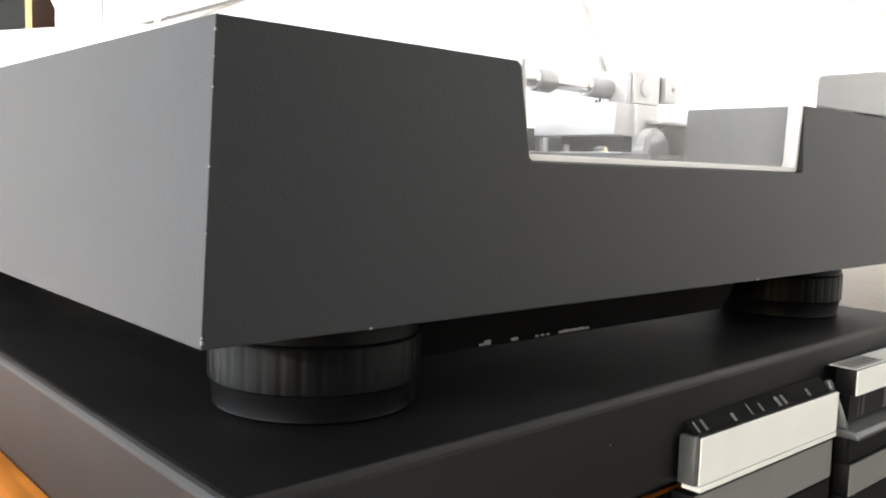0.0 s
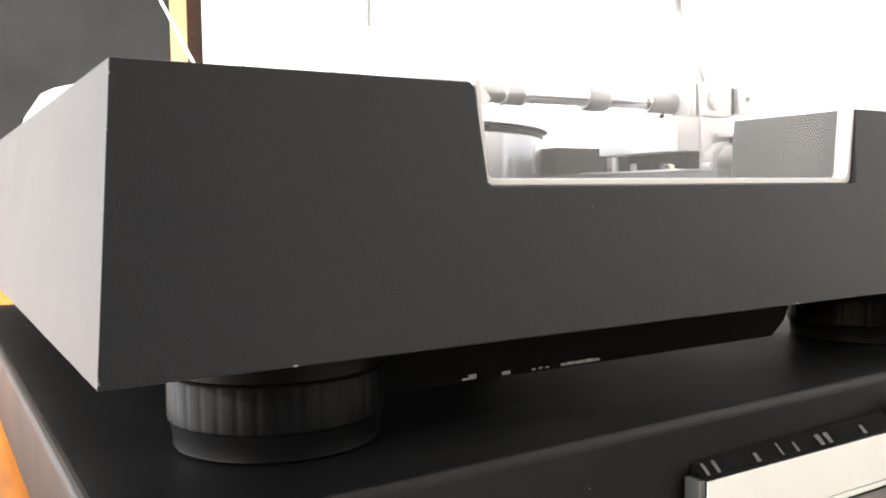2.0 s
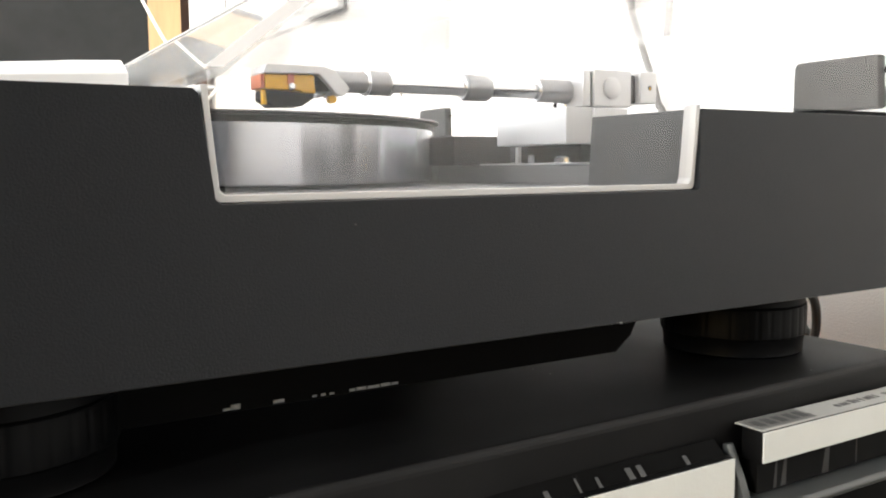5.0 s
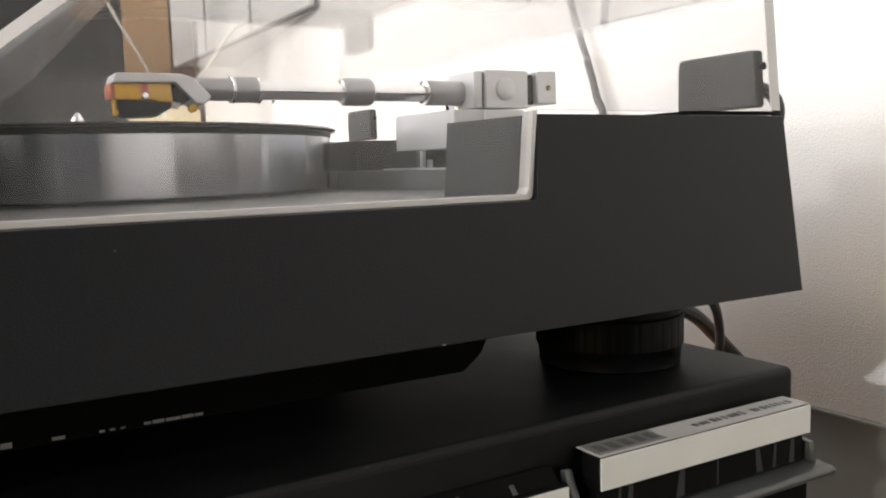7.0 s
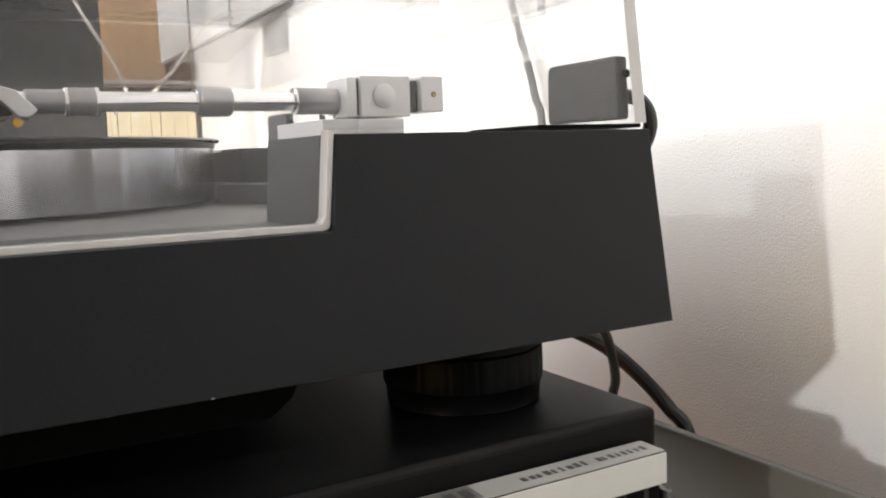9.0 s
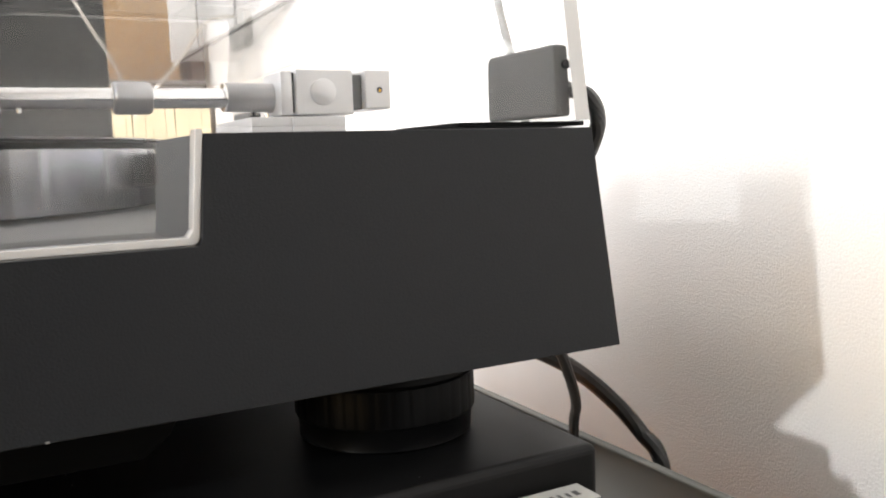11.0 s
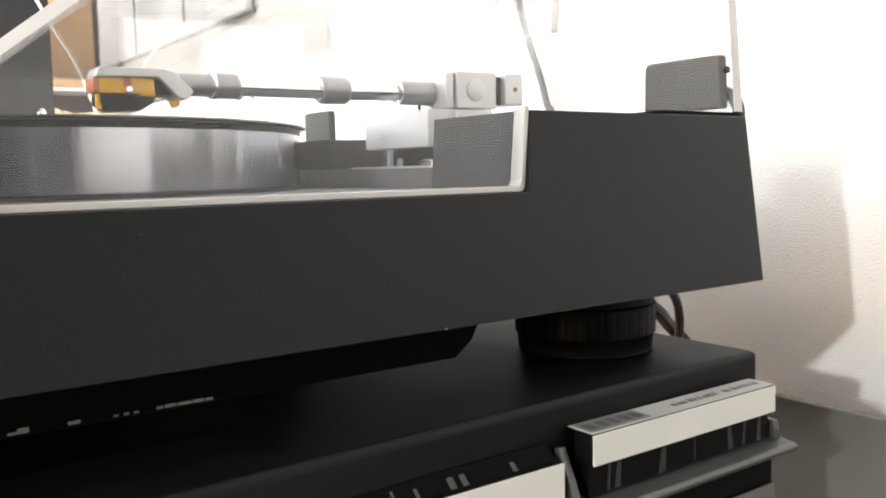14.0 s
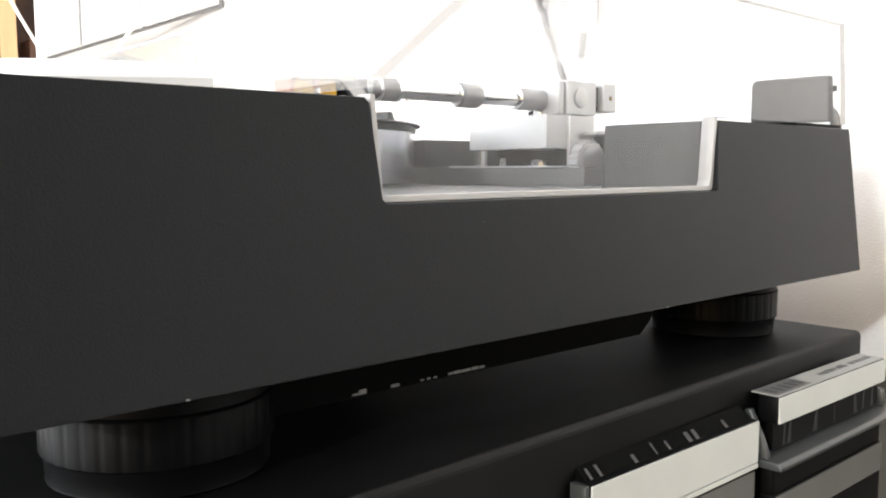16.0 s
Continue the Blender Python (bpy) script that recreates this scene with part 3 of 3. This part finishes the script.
for x in (29.7, 30.3, 30.9, 31.5, 32.05):
    part("print_or_glint_bar", box(x, x + 0.35, -2.2, -1.6, -3.909, -3.9), INK, c2)
marks(c2, 34.3, 37.2, 9, -2.1, -1.72, -3.918, INK, 5)
marks(c2, 37.5, 39.8, 8, -2.1, -1.72, -3.918, INK, 6)
part("window", box(29.4, 40.1, -2.3, -1.4, -6.3, -5.14), CASSB, c2, "dark clear window with grey marks")
for x, w, lean in ((30.3, 0.16, 0.1), (30.7, 0.3, 0.16), (33.1, 0.4, 0.2), (35.2, 0.08, 0.02), (37.4, 0.35, -0.1), (38.3, 0.2, 0.12), (39.3, 0.3, 0.1)):
    part("window_streak", quads(bmesh.new(), [[P(x, -2.312, -6.28), P(x + w, -2.312, -6.28), P(x + w, -2.301, -6.28), P(x, -2.301, -6.28)], [P(x + lean, -2.312, -5.2), P(x + w * 0.6 + lean, -2.312, -5.2), P(x + w * 0.6 + lean, -2.301, -5.2), P(x + lean, -2.301, -5.2)]]), DIM, c2, "faint grey streak")
part("flap", prism([(-3.2, -6.8), (-3.22, -6.62), (-3.05, -6.5), (-1.6, -6.34), (-1.5, -6.45), (-1.5, -6.8)], "x", 28.45, 41.0), CLEARCASE, c2, "smoky plastic flap standing out", bevel=0.06, seg=3)
part("flap_side", prism([(-2.62, -6.4), (-1.5, -6.4), (-1.5, -4.5), (-1.75, -4.45), (-2.3, -5.6)], "x", 28.45, 28.8), CLEARCASE, c2, bevel=0.05)
part("flap_side", prism([(-2.55, -6.4), (-1.6, -6.4), (-1.6, -5.55), (-2.4, -5.6)], "x", 40.4, 40.7), CLEARCASE, c2, bevel=0.05)
c4 = cassette(29.4, -2.4, -8.2, 1.36, CASSB, "cassette in a black case with black spine card")
c5 = cassette(29.4, -2.55, -9.7, 1.48, GREYC, "cassette in a black case with grey spine card")
for k in range(3):
    cassette(29.4, -2.5, -11.5 - 1.8 * k, 1.75, CASSB, "cassette in a black case with black spine card")
    cassette(17.4, -2.15, -10.4 - 1.8 * k, 1.75, CASSB, "cassette in a black case with black spine card")
stand = thing("cassette_stand", 28, -1.3, -85, "dark stand holding the cassettes beside the table", "stand")
part("upright", box(16.3, 40.6, -1.19, -1.0, -85, -7.1), PANB, stand)
part("shelf", box(16.3, 40.6, -4.2, -1.2, -17.6, -17.0), PANB, stand)

# ---- far side of the room ----
spk = thing("black_panel", 30, 200, -85, "tall black cloth-covered flat panel standing in shade", "panel")
part("cloth", box(4, 52.0, 198.5, 199.2, -80, 150), DARK, spk, bevel=0.2)
part("frame", box(3, 52.6, 199.3, 203, -85, 152), DARK, spk, bevel=0.4)
cab = thing("wall_cabinet", 84, 210, 40, "white flat-fronted cabinet along the wall", "cabinet")
part("body", prism([(83.4, 149), (83.75, 149), (104, 272), (83.4, 272)], "z", 40.6, 150), WHITEM, cab, bevel=0.1)
for y0, y1 in ((150, 188), (190.5, 229.5), (232, 271.5)):
    d = part("door", box(81.6, 83.0, y0, y1, 40.0, 149), WHITEM, cab, bevel=0.15)
    part("gap_strip", box(83.02, 83.38, y0 - 0.9, y1 + 0.9, 39.4, 149), GAP, d, "dark strip painted for the shade round the door")
whole("wood_panel", box(70, 107.5, 385, 388, 45, 170), PINE, "pale brown wooden panel with a dark stain behind the black panel", "panel", bevel=0.2)
shelf = thing("bookcase", 95, 395, -85, "dark brown bookcase with papers on a shelf", "bookcase")
part("board", box(68, 121, 381, 405, 43.2, 44.6), WHITEM, shelf, "pale shelf board", bevel=0.1)
part("back", box(60, 124, 406, 409, -85, 170), SHELFB, shelf)
part("board", box(68, 121, 384, 405, 15.5, 17.9), SHELFB, shelf, bevel=0.1)
rnd = random.Random(4)
x = 72.0
while x < 118:
    w = rnd.uniform(2.0, 6.5)
    lean = rnd.uniform(-0.4, 0.4)
    h = rnd.uniform(13, 19.5)
    bm = quads(bmesh.new(), [[P(x, 386, 18), P(x + w - 0.3, 386, 18), P(x + w - 0.3, 401, 18), P(x, 401, 18)],
                             [P(x + lean, 386, 18 + h), P(x + w - 0.3 + lean, 386, 18 + h - rnd.uniform(0, 3)), P(x + w - 0.3 + lean, 401, 18 + h), P(x + lean, 401, 18 + h)]])
    whole("paper_stack", bm, PAPER, "cream coloured printed cards standing on a shelf", "papers", "papers on the shelf", bevel=0.05)
    x += w - 0.1
whole("brown_box", box(113, 119, 386, 400, 44.7, 62), SHELFB, "small dark brown box on the shelf", "box", bevel=0.15)

# white case on the player's front edge
wc = thing("white_case", 6, 20, 7.62, "white wedge-shaped plastic case lying on the front of the player", "case")
PROFILE = ((1.9, 7.63), (1.9, 8.1), (2.4, 9.3), (3.3, 10.7), (4.1, 11.1), (8.6, 11.8), (11.0, 12.1), (11.0, 7.63))


def case_ring(y, s, x0):
    """The case's rounded outline at y, s times as high, its ends drawn to x0."""
    return [P(x0 + (x - 1.9) * (10.9 - x0) / 9.1, y, 7.63 + (z - 7.63) * s) for x, z in PROFILE]


part("body", quads(bmesh.new(), [case_ring(10.4, 0.3, 3.4), case_ring(11.5, 0.42, 3.0), case_ring(24, 0.73, 2.4), case_ring(36, 1.0, 1.9), case_ring(36.8, 0.9, 2.2)]), WHITEP, wc, bevel=0.1, seg=2)
for k in range(6):
    part("vent", box(10.87, 10.93, 13 + 2.4 * k, 14.1 + 2.4 * k, 8.3, 8.6), GREYC, wc, "grey slot")

# cables
whole("power_cable", tube([(42.5, 12.5, -0.9), (45.0, 10.8, -1.9), (47.3, 10.2, -3.0), (50.0, 11.1, -4.6), (52.0, 11.0, -6.4), (53.0, 10.3, -7.9), (53.2, 9.0, -9.2), (53.2, 8.2, -14)], 0.42), CABLE, "thick black cable hanging behind the player", "cable")
whole("signal_cable", tube([(43.2, 7.4, -0.4), (45.4, 7.2, -1.6), (46.4, 7.5, -3.2), (47.6, 8.6, -5.0), (47.9, 9.2, -6.2), (48.0, 9.4, -9)], 0.25), CABLE, "thin black cable hanging behind the player", "cable")
whole("cable_loop", tube([(43.5, 3.6, 5), (43.75, 2.2, 7.0), (43.8, 1.95, 8.0), (43.7, 2.5, 8.8), (43.1, 3.6, 9.1)], 0.3), CABLE, "black cable loop at the rear edge", "cable")
whole("grey_cable", tube([(63.6, 35.6, 4), (63.9, 36.6, 9.9), (64.1, 37.6, 11.4), (64.3, 38.7, 13.9), (64.6, 41.0, 18.5), (64.8, 42.2, 21.5), (65.1, 43.6, 28), (65.4, 45, 70)], 0.36), GREYCAB, "grey cable running up the white wall", "cable")
whole("white_cable", tube([(52, 150, 18.6), (56.4, 150, 23.2), (59.4, 150, 26.6), (62.2, 150, 30.6), (64.4, 150, 33.5), (66.5, 149, 35.0), (70.5, 148, 35.4)], 0.34), WHITECAB, "thin white cable hanging in front of the cabinet", "cable")
whole("white_flex", tube([(50.5, 150, 16), (48.8, 150, 22), (46.8, 150, 26.9), (43.5, 150, 32.8), (40.6, 150, 38.4), (36.5, 150, 47), (33, 150, 60)], 0.3), WHITECAB, "white flex hanging beside the black panel", "cable")
